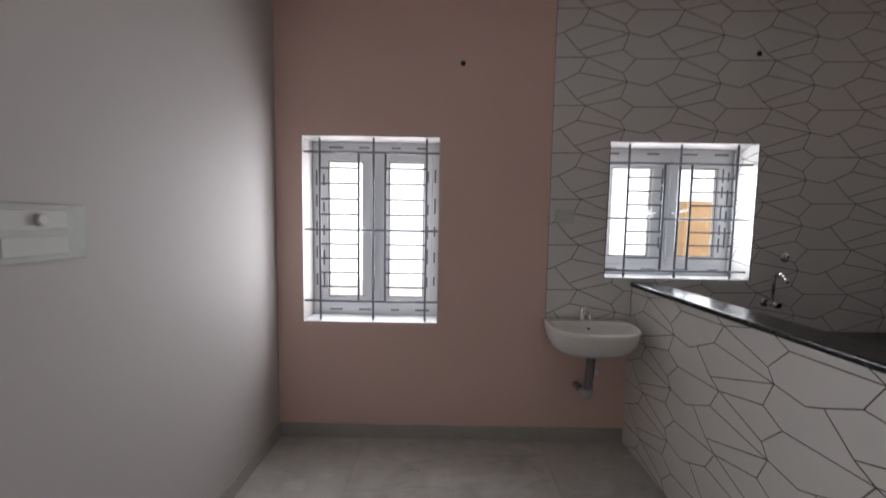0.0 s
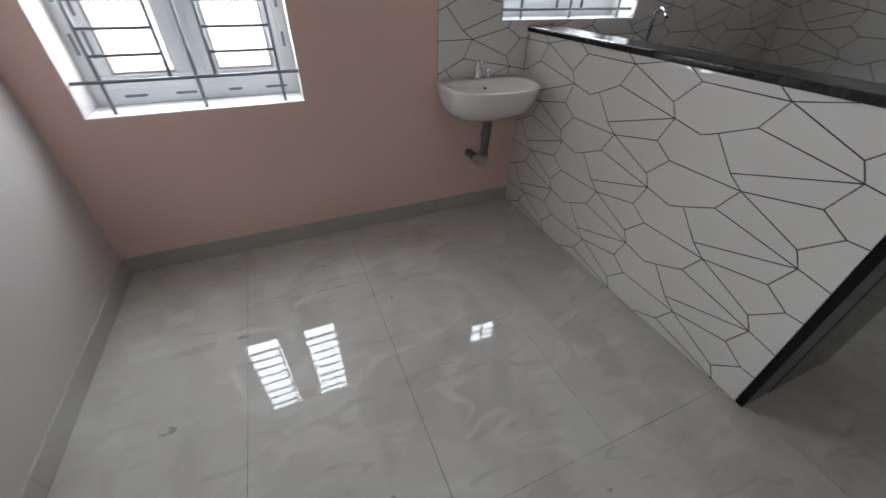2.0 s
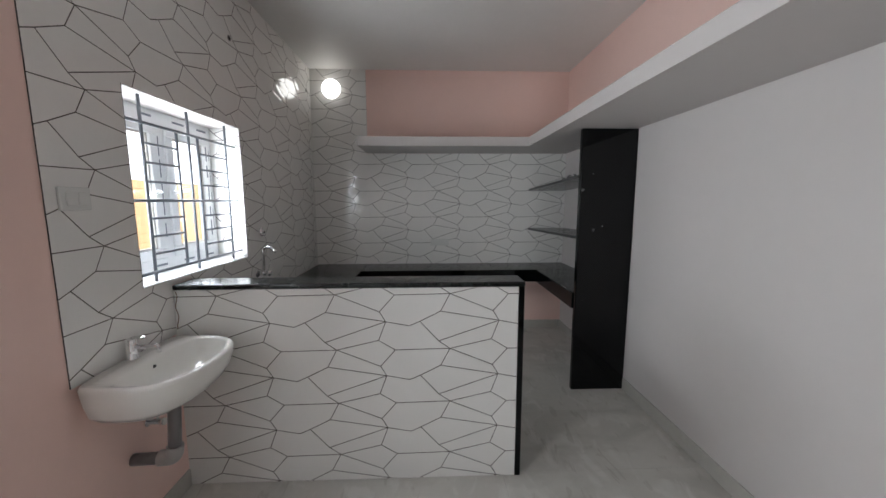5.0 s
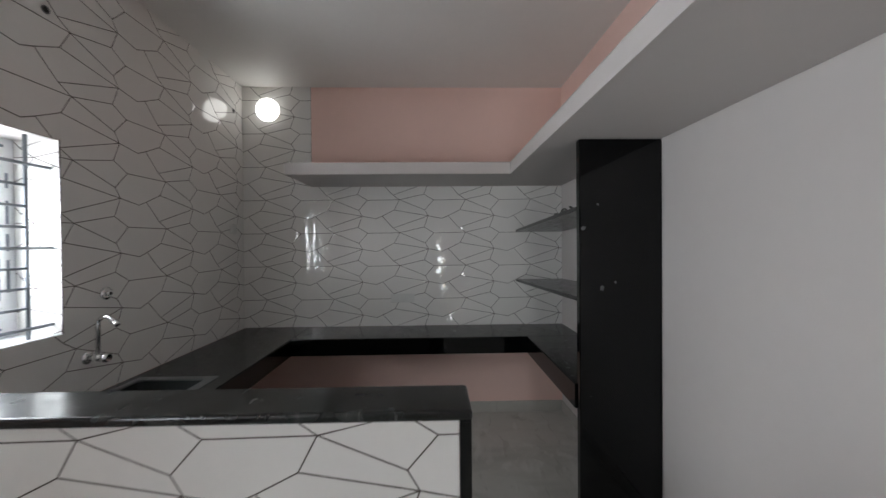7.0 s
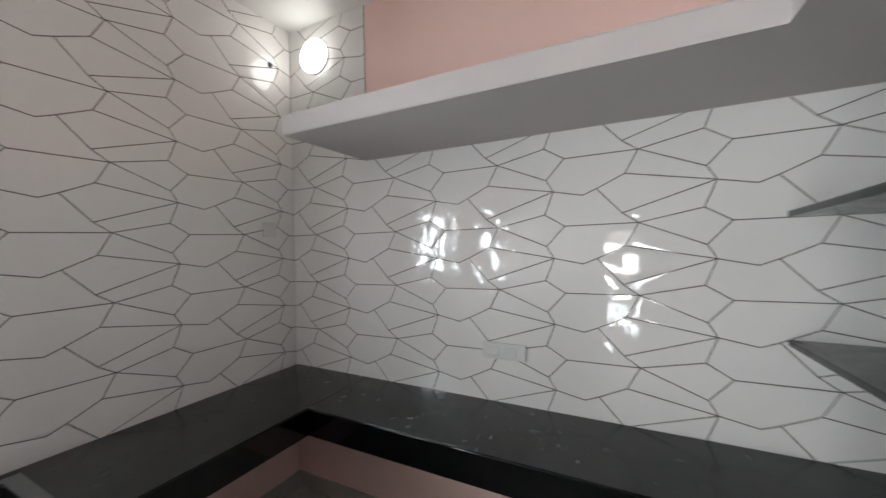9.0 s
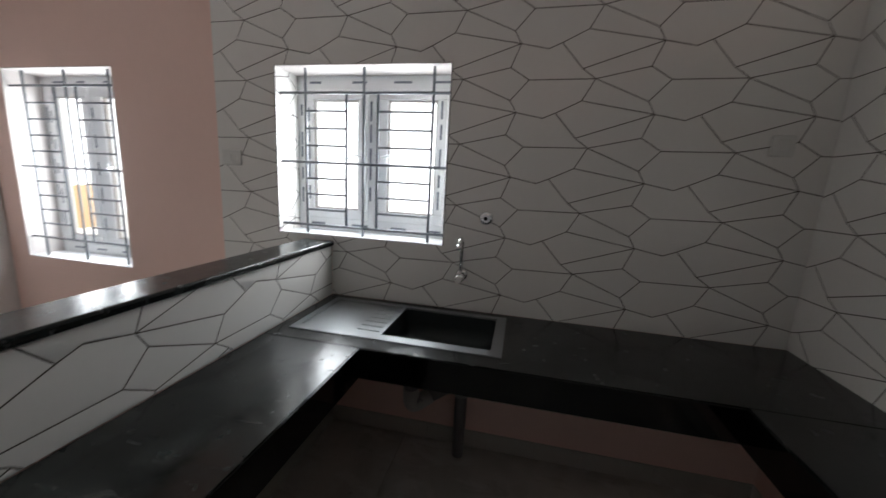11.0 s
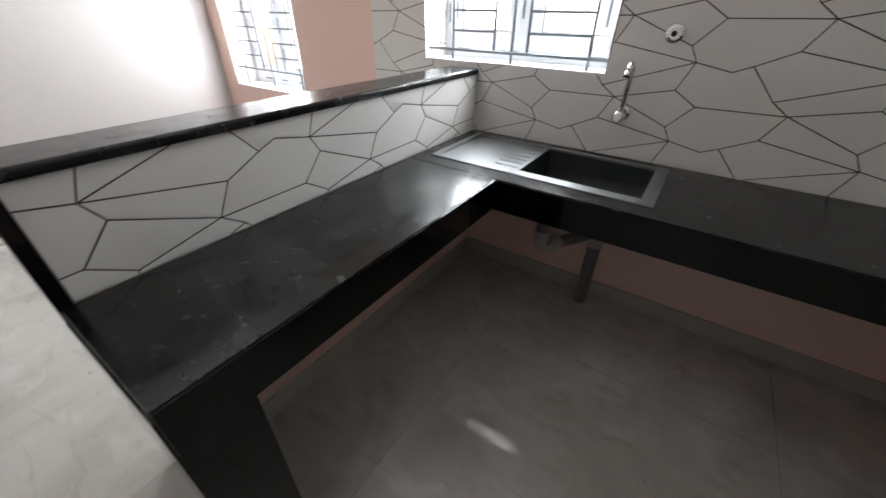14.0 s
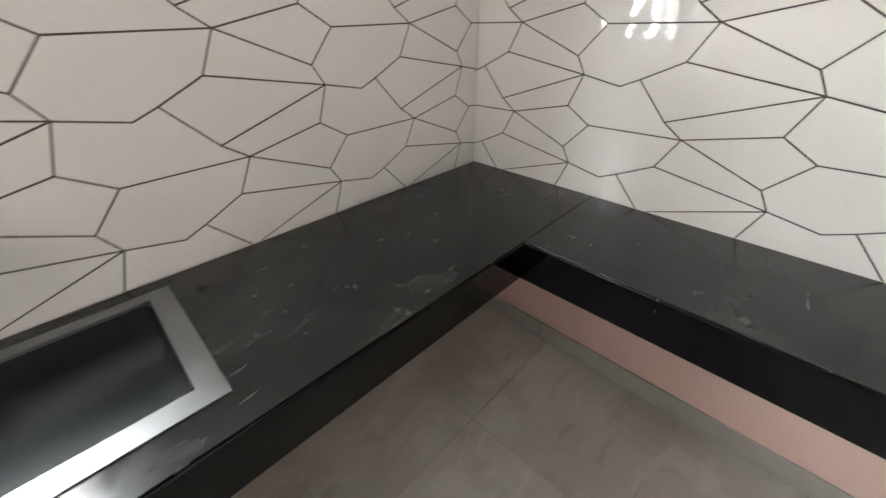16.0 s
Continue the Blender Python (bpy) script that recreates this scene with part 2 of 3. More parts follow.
wall_south_upper = setting("wall_south_upper", boxes((WEST - T, EAST, SOUTH - T, SOUTH, 2.08, 3.1)), PINK, "pink painted wall above the loft", "wall")
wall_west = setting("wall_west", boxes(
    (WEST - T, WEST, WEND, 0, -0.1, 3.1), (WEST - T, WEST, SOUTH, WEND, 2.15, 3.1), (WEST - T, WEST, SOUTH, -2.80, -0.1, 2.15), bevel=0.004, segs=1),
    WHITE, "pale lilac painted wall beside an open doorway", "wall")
tagged(part("doorway_jamb", boxes((WEST - T + 0.004, WEST - 0.004, WEND - 0.004, WEND + 0.001, 0.0, 2.146)), PEACH), "peach painted jamb of the open doorway", "jamb", kind="structure")
ceiling = setting("ceiling", boxes((WEST - T, EAST + T, SOUTH - T, 0.28, TOP, TOP + 0.12)), CEIL, "plain white painted ceiling", "ceiling")
slab = setting("floor", boxes((WEST - T, EAST, SOUTH, 0, -0.12, -0.008)), JOINT, "polished grey marble tile floor", "floor")
hall_slab = setting("floor_hall", boxes((HALL_W - T, WEST - T, HALL_S, 0, -0.12, -0.008)), JOINT, "polished brown marble hall floor", "floor")
setting("wall_hall_north", boxes((HALL_W - T, WEST - T, 0, T, -0.1, 3.1)), WHITE, "pale painted hall wall", "wall")
setting("wall_hall_south", boxes((HALL_W - T, WEST - T, HALL_S - T, HALL_S, -0.1, 3.1)), WHITE, "pale painted hall wall", "wall")
setting("wall_hall_east", boxes((WEST - T, WEST, HALL_S - T, SOUTH - T, -0.1, 3.1)), WHITE, "pale painted hall wall", "wall")
setting("wall_hall_west", boxes((HALL_W - T, HALL_W, HALL_S, -3.05, -0.1, 3.1), (HALL_W - T, HALL_W, -0.95, 0, -0.1, 3.1), (HALL_W - T, HALL_W, -3.05, -0.95, 2.2, 3.1)),
        WHITE, "pale painted hall wall round the main door", "wall")
setting("ceiling_hall", boxes((HALL_W - T, WEST - T, HALL_S - T, T, TOP, TOP + 0.12)), CEIL, "plain white hall ceiling", "ceiling")

loft = thing("loft_slab", "white painted concrete storage loft in an L along two walls", "loft", (EAST, SOUTH, 2.1), kind="structure")
bm = bmesh.new()
outline = [(WEST, SOUTH), (EAST, SOUTH), (EAST, -0.607), (1.82, -0.607), (1.82, -2.306), (WEST, -2.306)]
low, high = ([bm.verts.new((x, y, z)) for x, y in outline] for z in (2.076, 2.165))
bm.faces.new(low), bm.faces.new(high)
for k in range(6):
    bm.faces.new((low[k], low[(k + 1) % 6], high[(k + 1) % 6], high[k]))
bmesh.ops.bevel(bm, geom=[e for e in bm.edges], offset=0.004, segments=2, affect="EDGES")
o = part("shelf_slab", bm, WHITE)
o.parent, o.matrix_parent_inverse = loft, loft.matrix_world.inverted()

# doorway sill of dark granite
setting("threshold", boxes((-2.66, -2.425, -2.80, WEND, -0.01, 0.002)), GRANITE, "dark polished granite threshold strip", "threshold")


def held(ob, parent):
    """Parents ob without moving it."""
    ob.parent, ob.matrix_parent_inverse = parent, parent.matrix_world.inverted()
    return ob


def p(name, bm, mat, parent, label=""):
    return held(part(name, bm, mat, None, label), parent)


# ---- half-height partition and counters ----
partition = tagged(part("partition_wall", boxes((0.006, PX - 0.006, PEND + 0.03, 0, 0, PTOP - 0.028)), PINK),
                   "half-height partition wall clad in white patterned tiles", "partition", kind="structure")
p("capping", boxes((-0.012, PX + 0.015, PEND - 0.006, -0.008, PTOP - 0.028, PTOP), bevel=0.009, segs=3), DUSTY, partition, "polished black granite capping")
p("end_panel", boxes((-0.004, PX + 0.004, PEND - 0.004, PEND + 0.026, 0.0, PTOP - 0.029), bevel=0.003), GRANITE, partition, "black granite end panel")

counter = thing("kitchen_counter", "U-shaped polished black granite kitchen counter with deep edge", "counter", (1.2, -0.3, 0), kind="")
ED = 0.584
for r in ((PX + 0.004, EAST - 0.004, -ED, -0.5, CT - 0.03, CT), (PX + 0.004, 0.215, -0.5, -0.06, CT - 0.03, CT),
          (1.147, EAST - 0.004, -0.5, -0.06, CT - 0.03, CT), (PX + 0.004, EAST - 0.004, -0.06, -0.010, CT - 0.03, CT)):
    p("worktop", boxes(r), DUSTY, counter)
p("worktop", boxes((PX + 0.004, 0.584, PEND, -ED - 0.0015, CT - 0.03, CT - 0.0005), bevel=0.002), DUSTY, counter)
p("worktop", boxes((1.948, EAST - 0.004, SOUTH + 0.003, -ED - 0.0015, CT - 0.03, CT - 0.0005), bevel=0.002), DUSTY, counter)
p("worktop", boxes((0.957, 1.9465, SOUTH + 0.003, -2.458, CT - 0.03, CT - 0.0005), bevel=0.002), DUSTY, counter)
AP = [(0.590, 1.942, -ED - 0.006, -ED + 0.02, APRON, CT - 0.004), (0.564, 0.590, PEND, -ED + 0.02, APRON, CT - 0.004),
      (1.942, 1.968, -2.452, -ED + 0.02, APRON, CT - 0.004), (0.957, 1.968, -2.478, -2.453, APRON, CT - 0.004)]
for r in AP:
    p("fascia", boxes(r, bevel=0.003, segs=2), GRANITE, counter)
p("support_pier", boxes((PX + 0.006, 0.582, PEND - 0.006, -1.652, 0, CT - 0.032), bevel=0.003), GRANITE, counter, "black granite clad support pier")

panel = tagged(part("upright_panel", boxes((0.912, 0.955, SOUTH + 0.002, -2.463, 0, 2.074), bevel=0.006, segs=3), GRANITE),
               "tall polished black granite upright slab against the wall", "panel")


rnd = random.Random(11)
for y, z, w in ((-2.58, 1.31, 0.011), (-2.649, 1.342, 0.007), (-2.559, 1.74, 0.006), (-2.485, 1.618, 0.012)):
    bm = bmesh.new()
    rim = [bm.verts.new((0.9118, y + w * rnd.uniform(0.6, 1.3) * math.cos(t), z + 1.3 * w * rnd.uniform(0.6, 1.4) * math.sin(t))) for t in (2 * math.pi * k / 9 for k in range(9))]
    top = bm.verts.new((0.9095, y, z))
    for k in range(9):
        bm.faces.new((rim[k], rim[(k + 1) % 9], top))
    p("cement_smear", bm, SMEAR, panel, "dried grey cement smear")


def wall_shelf(z0, z1):
    """A granite shelf between the upright slab and the tiled wall, slightly out of level."""
    bm = boxes((0.957, EAST - 0.012, SOUTH + 0.002, -2.466, -0.011, 0.011), bevel=0.004, segs=2)
    for v in bm.verts:
        v.co.z += z0 + (z1 - z0) * (v.co.x - 0.95) / 1.44
    ob = part("granite_shelf", bm, DUSTY)
    return tagged(ob, "thin black granite wall shelf beside the upright slab", "shelf", "granite wall shelves")


wall_shelf(1.725, 1.665)
low_shelf = wall_shelf(1.25, 1.212)
rnd = random.Random(23)
for x, y, w in ((1.978, -2.743, 0.03), (2.218, -2.726, 0.03), (1.777, -2.828, 0.03), (1.633, -2.826, 0.035), (1.572, -2.848, 0.04)):
    bm, zt = bmesh.new(), 1.2625 - (x - 0.95) * 0.0264
    rim = [bm.verts.new((x + 0.7 * w * rnd.uniform(0.5, 1.4) * math.cos(t), y + 0.2 * w * rnd.uniform(0.5, 1.5) * math.sin(t), zt - w * math.cos(t) * 0.0264)) for t in (2 * math.pi * k / 10 for k in range(10))]
    top = bm.verts.new((x, y, zt + 0.0015))
    for k in range(10):
        bm.faces.new((rim[k], rim[(k + 1) % 10], top))
    p("grime_spot", bm, DARK, low_shelf, "dark dried grime spot")

# ---- sink ----
sink = thing("kitchen_sink", "stainless steel inset sink with single bowl and drainboard", "sink", (0.67, -0.28, CT))
SX0, SX1, SY0, SY1 = 0.215, 1.147, -0.5, -0.06
BX0, BX1, BY0, BY1 = 0.628, 1.100, -0.450, -0.095
ZR = CT + 0.004
p("rim", boxes((SX0, SX1, SY0, BY0, CT - 0.02, ZR), (BX1, SX1, BY0, BY1, CT - 0.02, ZR), (SX0, SX1, BY1, SY1, CT - 0.02, ZR), (SX0, SX0 + 0.03, BY0, BY1, CT - 0.02, ZR),
               (BX0 - 0.02, BX0, BY0, BY1, CT - 0.02, ZR)), STEEL, sink)
p("drainboard", boxes((SX0 + 0.03, BX0 - 0.02, BY0, BY1, CT - 0.02, CT - 0.003)), STEEL, sink)
for k in range(6):
    y = BY0 + 0.04 + k * 0.05
    p("drain_ridge", tube([(BX0 - 0.13, y, CT - 0.004), (BX0 - 0.02, y, CT - 0.004)], 0.0045, 6), STEEL, sink)
bm = bmesh.new()
lev = [(0.0, CT - 0.004), (0.004, CT - 0.07), (0.008, CT - 0.12), (0.035, CT - 0.145), (0.08, CT - 0.15)]
rings = []
for ins, z in lev:
    ring, r = [], 0.03 + ins * 0.4
    for cx, cy, a0 in ((BX1 - ins - r, BY1 - ins - r, 0), (BX0 + ins + r, BY1 - ins - r, 90), (BX0 + ins + r, BY0 + ins + r, 180), (BX1 - ins - r, BY0 + ins + r, 270)):
        for k in range(5):
            t = radians(a0 + 22.5 * k)
            ring.append(bm.verts.new((cx + r * math.cos(t), cy + r * math.sin(t), z)))
    rings.append(ring)
for u, v in zip(rings, rings[1:]):
    for k in range(20):
        bm.faces.new((u[k], u[(k + 1) % 20], v[(k + 1) % 20], v[k])).smooth = True
bm.faces.new(rings[-1]).smooth = True
# bowl in the darker steel that carries its painted-in shade
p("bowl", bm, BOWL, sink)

drain = thing("sink_drain_pipe", "grey plastic sink trap and waste pipe under the counter", "pipe", (0.9, -0.1, 0))
p("trap", tube(arc([(0.72, -0.27, CT - 0.15), (0.72, -0.27, 0.42), (0.74, -0.25, 0.40)]), 0.034, 12), PVC, drain)
p("elbow", tube(arc([(0.72, -0.27, 0.47), (0.72, -0.26, 0.36), (0.80, -0.2, 0.40)]), 0.040, 12), PVC_LIGHT, drain)
p("waste_pipe", tube([(0.76, -0.24, 0.385), (0.93, -0.10, 0.44)], 0.030, 12), PVC, drain)
p("elbow", tube(arc([(0.90, -0.12, 0.43), (0.945, -0.085, 0.45), (0.945, -0.085, 0.36)]), 0.038, 12), PVC_LIGHT, drain)
p("down_pipe", tube([(0.945, -0.085, 0.38), (0.945, -0.085, 0.0)], 0.032, 12), PVC, drain)


def disc_y(x, y, z, r, depth, segs=20):
    return tube([(x, y, z), (x, y - depth, z)], r, segs)


tap = thing("sink_tap", "chrome wall-mounted swan-neck sink tap", "tap", (0.895, -0.009, 0.998))
p("flange", tube([(0.895, -0.009, 0.998), (0.895, -0.014, 0.998), (0.895, -0.022, 0.998)], [0.033, 0.032, 0.022], 18), CHROME, tap)
p("body", tube([(0.895, -0.02, 0.998), (0.895, -0.085, 0.998)], 0.018, 14), CHROME, tap)
p("handle", tube([(0.895, -0.085, 0.998), (0.895, -0.1, 0.998), (0.895, -0.115, 0.998)], [0.024, 0.025, 0.018], 14), CHROME, tap)
p("spout", tube(arc([(0.895, -0.06, 0.99), (0.897, -0.062, 1.19), (0.897, -0.11, 1.205), (0.897, -0.15, 1.165)], 8), 0.010, 12), CHROME, tap)
p("nozzle", tube([(0.897, -0.138, 1.178), (0.897, -0.158, 1.157)], 0.013, 12), CHROME, tap)

inlet = thing("water_inlet", "chrome round wall flange with open pipe end", "pipe fitting", (1.002, -0.009, 1.302))
p("flange", tube([(1.002, -0.009, 1.302), (1.002, -0.016, 1.302), (1.002, -0.02, 1.302)], [0.034, 0.033, 0.02], 20), CHROME, inlet)
p("pipe_end", tube([(1.002, -0.02, 1.302), (1.002, -0.035, 1.302)], 0.015, 14), CHROME, inlet)
p("bore", tube([(1.002, -0.035, 1.302), (1.002, -0.0358, 1.302)], 0.010, 12), DARK, inlet)

for x, y, z in ((-1.15, -0.001, 2.51), (0.73, -0.0095, 2.596), (2.239, -0.0095, 2.706)):
    h = thing("conduit_hole", "small open electrical conduit end in the wall", "conduit", (x, y, z), "conduit holes")
    bm = bmesh.new()
    for r0, r1, y0, y1 in ((0.018, 0.018, 0, -0.003), (0.018, 0.013, -0.003, -0.003)):
        ra = [[bm.verts.new((x + r * math.cos(q), y + yy, z + r * math.sin(q))) for q in (2 * math.pi * k / 16 for k in range(16))] for r, yy in ((r0, y0), (r1, y1))]
        for k in range(16):
            bm.faces.new((ra[0][k], ra[0][(k + 1) % 16], ra[1][(k + 1) % 16], ra[1][k]))
    p("rim", bm, PVC, h)
    p("bore", tube([(x, y, z), (x, y - 0.002, z)], 0.0135, 16), DARK, h)

# ---- wash basin ----
basin = thing("wash_basin", "white ceramic wall-hung wash basin", "basin", (-0.3, -0.009, 0.8))
CX = -0.315


def basin_ring(bm, sx, y0, y1, z, n=30):
    """A half-oval ring with a nearly straight back."""
    out = []
    for k in range(n):
        t = 2 * math.pi * k / n
        cx, sy = math.cos(t), math.sin(t)
        e = 0.72 if sy < 0 else 0.35
        x = sx * math.copysign(abs(cx) ** 0.75, cx)
        mid = y0 - 0.10
        y = mid + (abs(sy) ** e) * (y0 - mid) if sy > 0 else mid - (abs(sy) ** e) * (mid - y1)
        out.append(bm.verts.new((CX + x, y, z)))
    return out


bm = bmesh.new()
prof = [(0.12, -0.010, -0.21, 0.683), (0.205, -0.010, -0.29, 0.694), (0.248, -0.010, -0.350, 0.735), (0.266, -0.010, -0.385, 0.79), (0.275, -0.010, -0.401, 0.842),
        (0.276, -0.010, -0.403, 0.858), (0.270, -0.012, -0.397, 0.866), (0.250, -0.10, -0.372, 0.864), (0.240, -0.11, -0.360, 0.853), (0.22, -0.125, -0.33, 0.80),
        (0.165, -0.15, -0.28, 0.755), (0.05, -0.19, -0.23, 0.742)]
rings = [basin_ring(bm, *q) for q in prof]
for u, v in zip(rings, rings[1:]):
    for k in range(30):
        bm.faces.new((u[k], u[(k + 1) % 30], v[(k + 1) % 30], v[k])).smooth = True
bm.faces.new(rings[0])
bm.faces.new(rings[-1])
p("bowl", bm, CERAMIC, basin)
p("waste", tube([(CX, -0.21, 0.7425), (CX, -0.21, 0.746)], 0.022, 14), CHROME, basin)
p("overflow", tube([(CX, -0.115, 0.825), (CX, -0.12, 0.824)], 0.009, 10), DARK, basin)

btap = thing("basin_tap", "chrome pillar tap on the basin ledge", "tap", (-0.327, -0.042, 0.867))
p("pillar", tube([(-0.327, -0.042, 0.867), (-0.327, -0.042, 0.873), (-0.327, -0.042, 0.90), (-0.327, -0.042, 0.955)], [0.026, 0.022, 0.019, 0.02], 14), CHROME, btap)
p("spout", tube(arc([(-0.327, -0.045, 0.92), (-0.325, -0.15, 0.925), (-0.325, -0.155, 0.895)]), 0.010, 10), CHROME, btap)
p("handle", boxes((-0.338, -0.316, -0.095, -0.045, 0.957, 0.967), bevel=0.004), CHROME, btap)

bpipe = thing("basin_waste_pipe", "dark grey plastic waste pipe below the basin", "pipe", (-0.33, -0.01, 0.4))
p("tail_pipe", tube([(-0.318, -0.19, 0.69), (-0.325, -0.175, 0.43)], 0.026, 12), PVC, bpipe)
p("elbow", tube(arc([(-0.324, -0.178, 0.46), (-0.326, -0.172, 0.405), (-0.33, -0.11, 0.405)]), 0.033, 12), PVC_LIGHT, bpipe)
p("wall_pipe", tube([(-0.328, -0.135, 0.405), (-0.338, -0.001, 0.405)], 0.026, 12), PVC, bpipe)
valve = thing("angle_valve", "small chrome angle valve with white hose", "valve", (-0.235, -0.001, 0.52))
p("body", tube([(-0.235, -0.001, 0.52), (-0.235, -0.005, 0.52), (-0.235, -0.006, 0.52), (-0.235, -0.06, 0.52)], [0.024, 0.023, 0.012, 0.012], 12), CHROME, valve)
p("knob", tube([(-0.235, -0.06, 0.52), (-0.235, -0.078, 0.52)], 0.017, 10), CHROME, valve)
p("hose", tube(arc([(-0.235, -0.045, 0.525), (-0.24, -0.05, 0.58), (-0.28, -0.03, 0.62), (-0.32, -0.05, 0.69)]), 0.006, 8), PLASTIC, valve)

crack = thing("joint_stain", "thin brown stain line down the tile corner", "stain", (-0.003, -0.02, 0.9))
p("streak", tube([(-0.001, -0.018 - 0.006 * math.sin(k * 1.3), 1.08 - 0.022 * k) for k in range(10)], 0.0022, 5), WOOD, crack)

# ---- windows ----


def window(name, win, rows_top, rows_low, vx, hz, label):
    x0, x1, z0, z1 = win
    w = thing(name, label, "window", ((x0 + x1) / 2, 0.16, z0), kind="structure")
    y0, y1, f, g = 0.20, 0.26, 0.062, 0.085
    mx = (x0 + x1) / 2
    p("window_frame", boxes((x0, x1, y0, y1, z0, z0 + g), (x0, x1, y0, y1, z1 - g, z1), (x0, x0 + f, y0, y1, z0 + g, z1 - g), (x1 - f, x1, y0, y1, z0 + g, z1 - g),
                            (mx - 0.04, mx + 0.04, y0, y1, z0 + g, z1 - g)), UPVC, w)
    for s0, s1, hx in ((x0 + f, mx - 0.04, 1), (mx + 0.04, x1 - f, 0)):
        bz0, bz1, t = z0 + g, z1 - g, 0.05
        sash = p("sash", boxes((s0 - 0.008, s1 + 0.008, y0 - 0.014, y1 - 0.02, bz0 - 0.008, bz0 + t), (s0 - 0.008, s1 + 0.008, y0 - 0.014, y1 - 0.02, bz1 - t, bz1 + 0.008),
                               (s0 - 0.008, s0 + t, y0 - 0.014, y1 - 0.02, bz0 + t, bz1 - t), (s1 - t, s1 + 0.008, y0 - 0.014, y1 - 0.02, bz0 + t, bz1 - t), bevel=0.004, segs=1), UPVC, w)
        bead = 0.008
        p("bead", boxes((s0 + t, s1 - t, y0, y0 + 0.02, bz0 + t, bz0 + t + bead), (s0 + t, s1 - t, y0, y0 + 0.02, bz1 - t - bead, bz1 - t),
                        (s0 + t, s0 + t + bead, y0, y0 + 0.02, bz0 + t + bead, bz1 - t - bead), (s1 - t - bead, s1 - t, y0, y0 + 0.02, bz0 + t + bead, bz1 - t - bead)), PVC_LIGHT, sash, "grey glazing bead")
        pane = p("pane", boxes((s0 + t - 0.004, s1 - t + 0.004, y0 + 0.022, y0 + 0.027, bz0 + t - 0.004, bz1 - t + 0.004)), glass, sash)
        pane.visible_shadow = False
        hxp = s1 - 0.025 if hx else s0 + 0.025
        dx = -0.09 if hx else 0.09
        zc = (z0 + z1) / 2
        p("handle", tube([(hxp, y0 - 0.012, zc), (hxp, y0 - 0.035, zc), (hxp + dx * 0.3, y0 - 0.04, zc + 0.006), (hxp + dx, y0 - 0.04, zc + (0.02 if dx > 0 else -0.02))], [0.010, 0.008, 0.007, 0.006], 8), UPVC, sash)
    rnd = random.Random(name)
    n = 5
    for i in range(n):
        zz = z0 + 0.14 + (z1 - z0 - 0.3) * (i + 0.3) / n
        for xx, yy in ((x0 + 0.03, y0), (mx - 0.015, y0), (x1 - 0.035, y0), (x1 - 0.085, y0 - 0.014), (x0 + 0.085, y0 - 0.014)):
            dz = rnd.uniform(-0.03, 0.03)
            p("print", boxes((xx - 0.006, xx + 0.006, yy - 0.0012, yy - 0.0002, zz + dz, zz + dz + rnd.uniform(0.06, 0.11))), FILM, w)
    for i in range(4):
        xx = x0 + 0.10 + (x1 - x0 - 0.25) * i / 3 + rnd.uniform(-0.03, 0.03)
        for zz in (z0 + 0.035, z1 - 0.045):
            p("print", boxes((xx, xx + rnd.uniform(0.06, 0.11), y0 - 0.0012, y0 - 0.0002, zz, zz + 0.012)), FILM, w)
    gr = thing("window_grille", "grey painted iron bar grille in the window opening", "grille", (mx, 0.045, z0), "window grilles")
    yg, r = 0.045, 0.0075
    for x in vx:
        p("upright_bar", tube([(x, yg, z0), (x, yg, z1)], r, 8), IRON, gr)
    for z in hz:
        p("cross_bar", tube([(x0, yg - 0.011, z), (x1, yg - 0.011, z)], r, 8), IRON, gr)
    for xa, xb, xs in ((vx[0], mx - 0.09, mx - 0.09), (mx + 0.09, vx[2], mx + 0.09)):
        p("short_bar", tube([(xs, yg, hz[2]), (xs, yg, hz[0])], r, 8), IRON, gr)
        for za, zb, cnt in ((hz[0], hz[1], rows_top), (hz[1], hz[2], rows_low)):
            for q in range(1, cnt + 1):
                z = za + (zb - za) * q / (cnt + 1)
                p("rung", tube([(xa, yg, z), (xb, yg, z)], 0.0064, 6), IRON, gr)
    # plaster sill and reveal lining
    p("window_sill", boxes((x0, x1, 0.001, y0, z0, z0 + 0.004)), UPVC, w, "white painted sill")
    return w


m1, m2 = (WIN1[0] + WIN1[1]) / 2, (WIN2[0] + WIN2[1]) / 2
window("window_1", WIN1, 4, 4, (WIN1[0] + 0.105, m1 + 0.01, WIN1[1] - 0.09), (1.945, 1.43, 0.945), "white plastic two-sash window with film still on its frame")
window("window_2", WIN2, 3, 3, (WIN2[0] + 0.155, m2 + 0.01, WIN2[1] - 0.10), (1.905, 1.54, 1.19), "white plastic two-sash window above the sink")
tagged(part("window_reveal", boxes((WIN1[0], WIN1[0] + 0.004, 0.0, 0.20, WIN1[2] + 0.004, WIN1[3] - 0.004), (WIN1[1] - 0.004, WIN1[1], 0.0, 0.20, WIN1[2] + 0.004, WIN1[3] - 0.004),
                                   (WIN1[0], WIN1[1], 0.0, 0.20, WIN1[3] - 0.004, WIN1[3])), WHITE), "white painted plaster window reveal", "reveal", kind="structure")
tagged(part("window_reveal", boxes((WIN2[0], WIN2[1], 0.0, 0.20, WIN2[3] - 0.004, WIN2[3])), WHITE), "white painted plaster window reveal", "reveal", kind="structure")

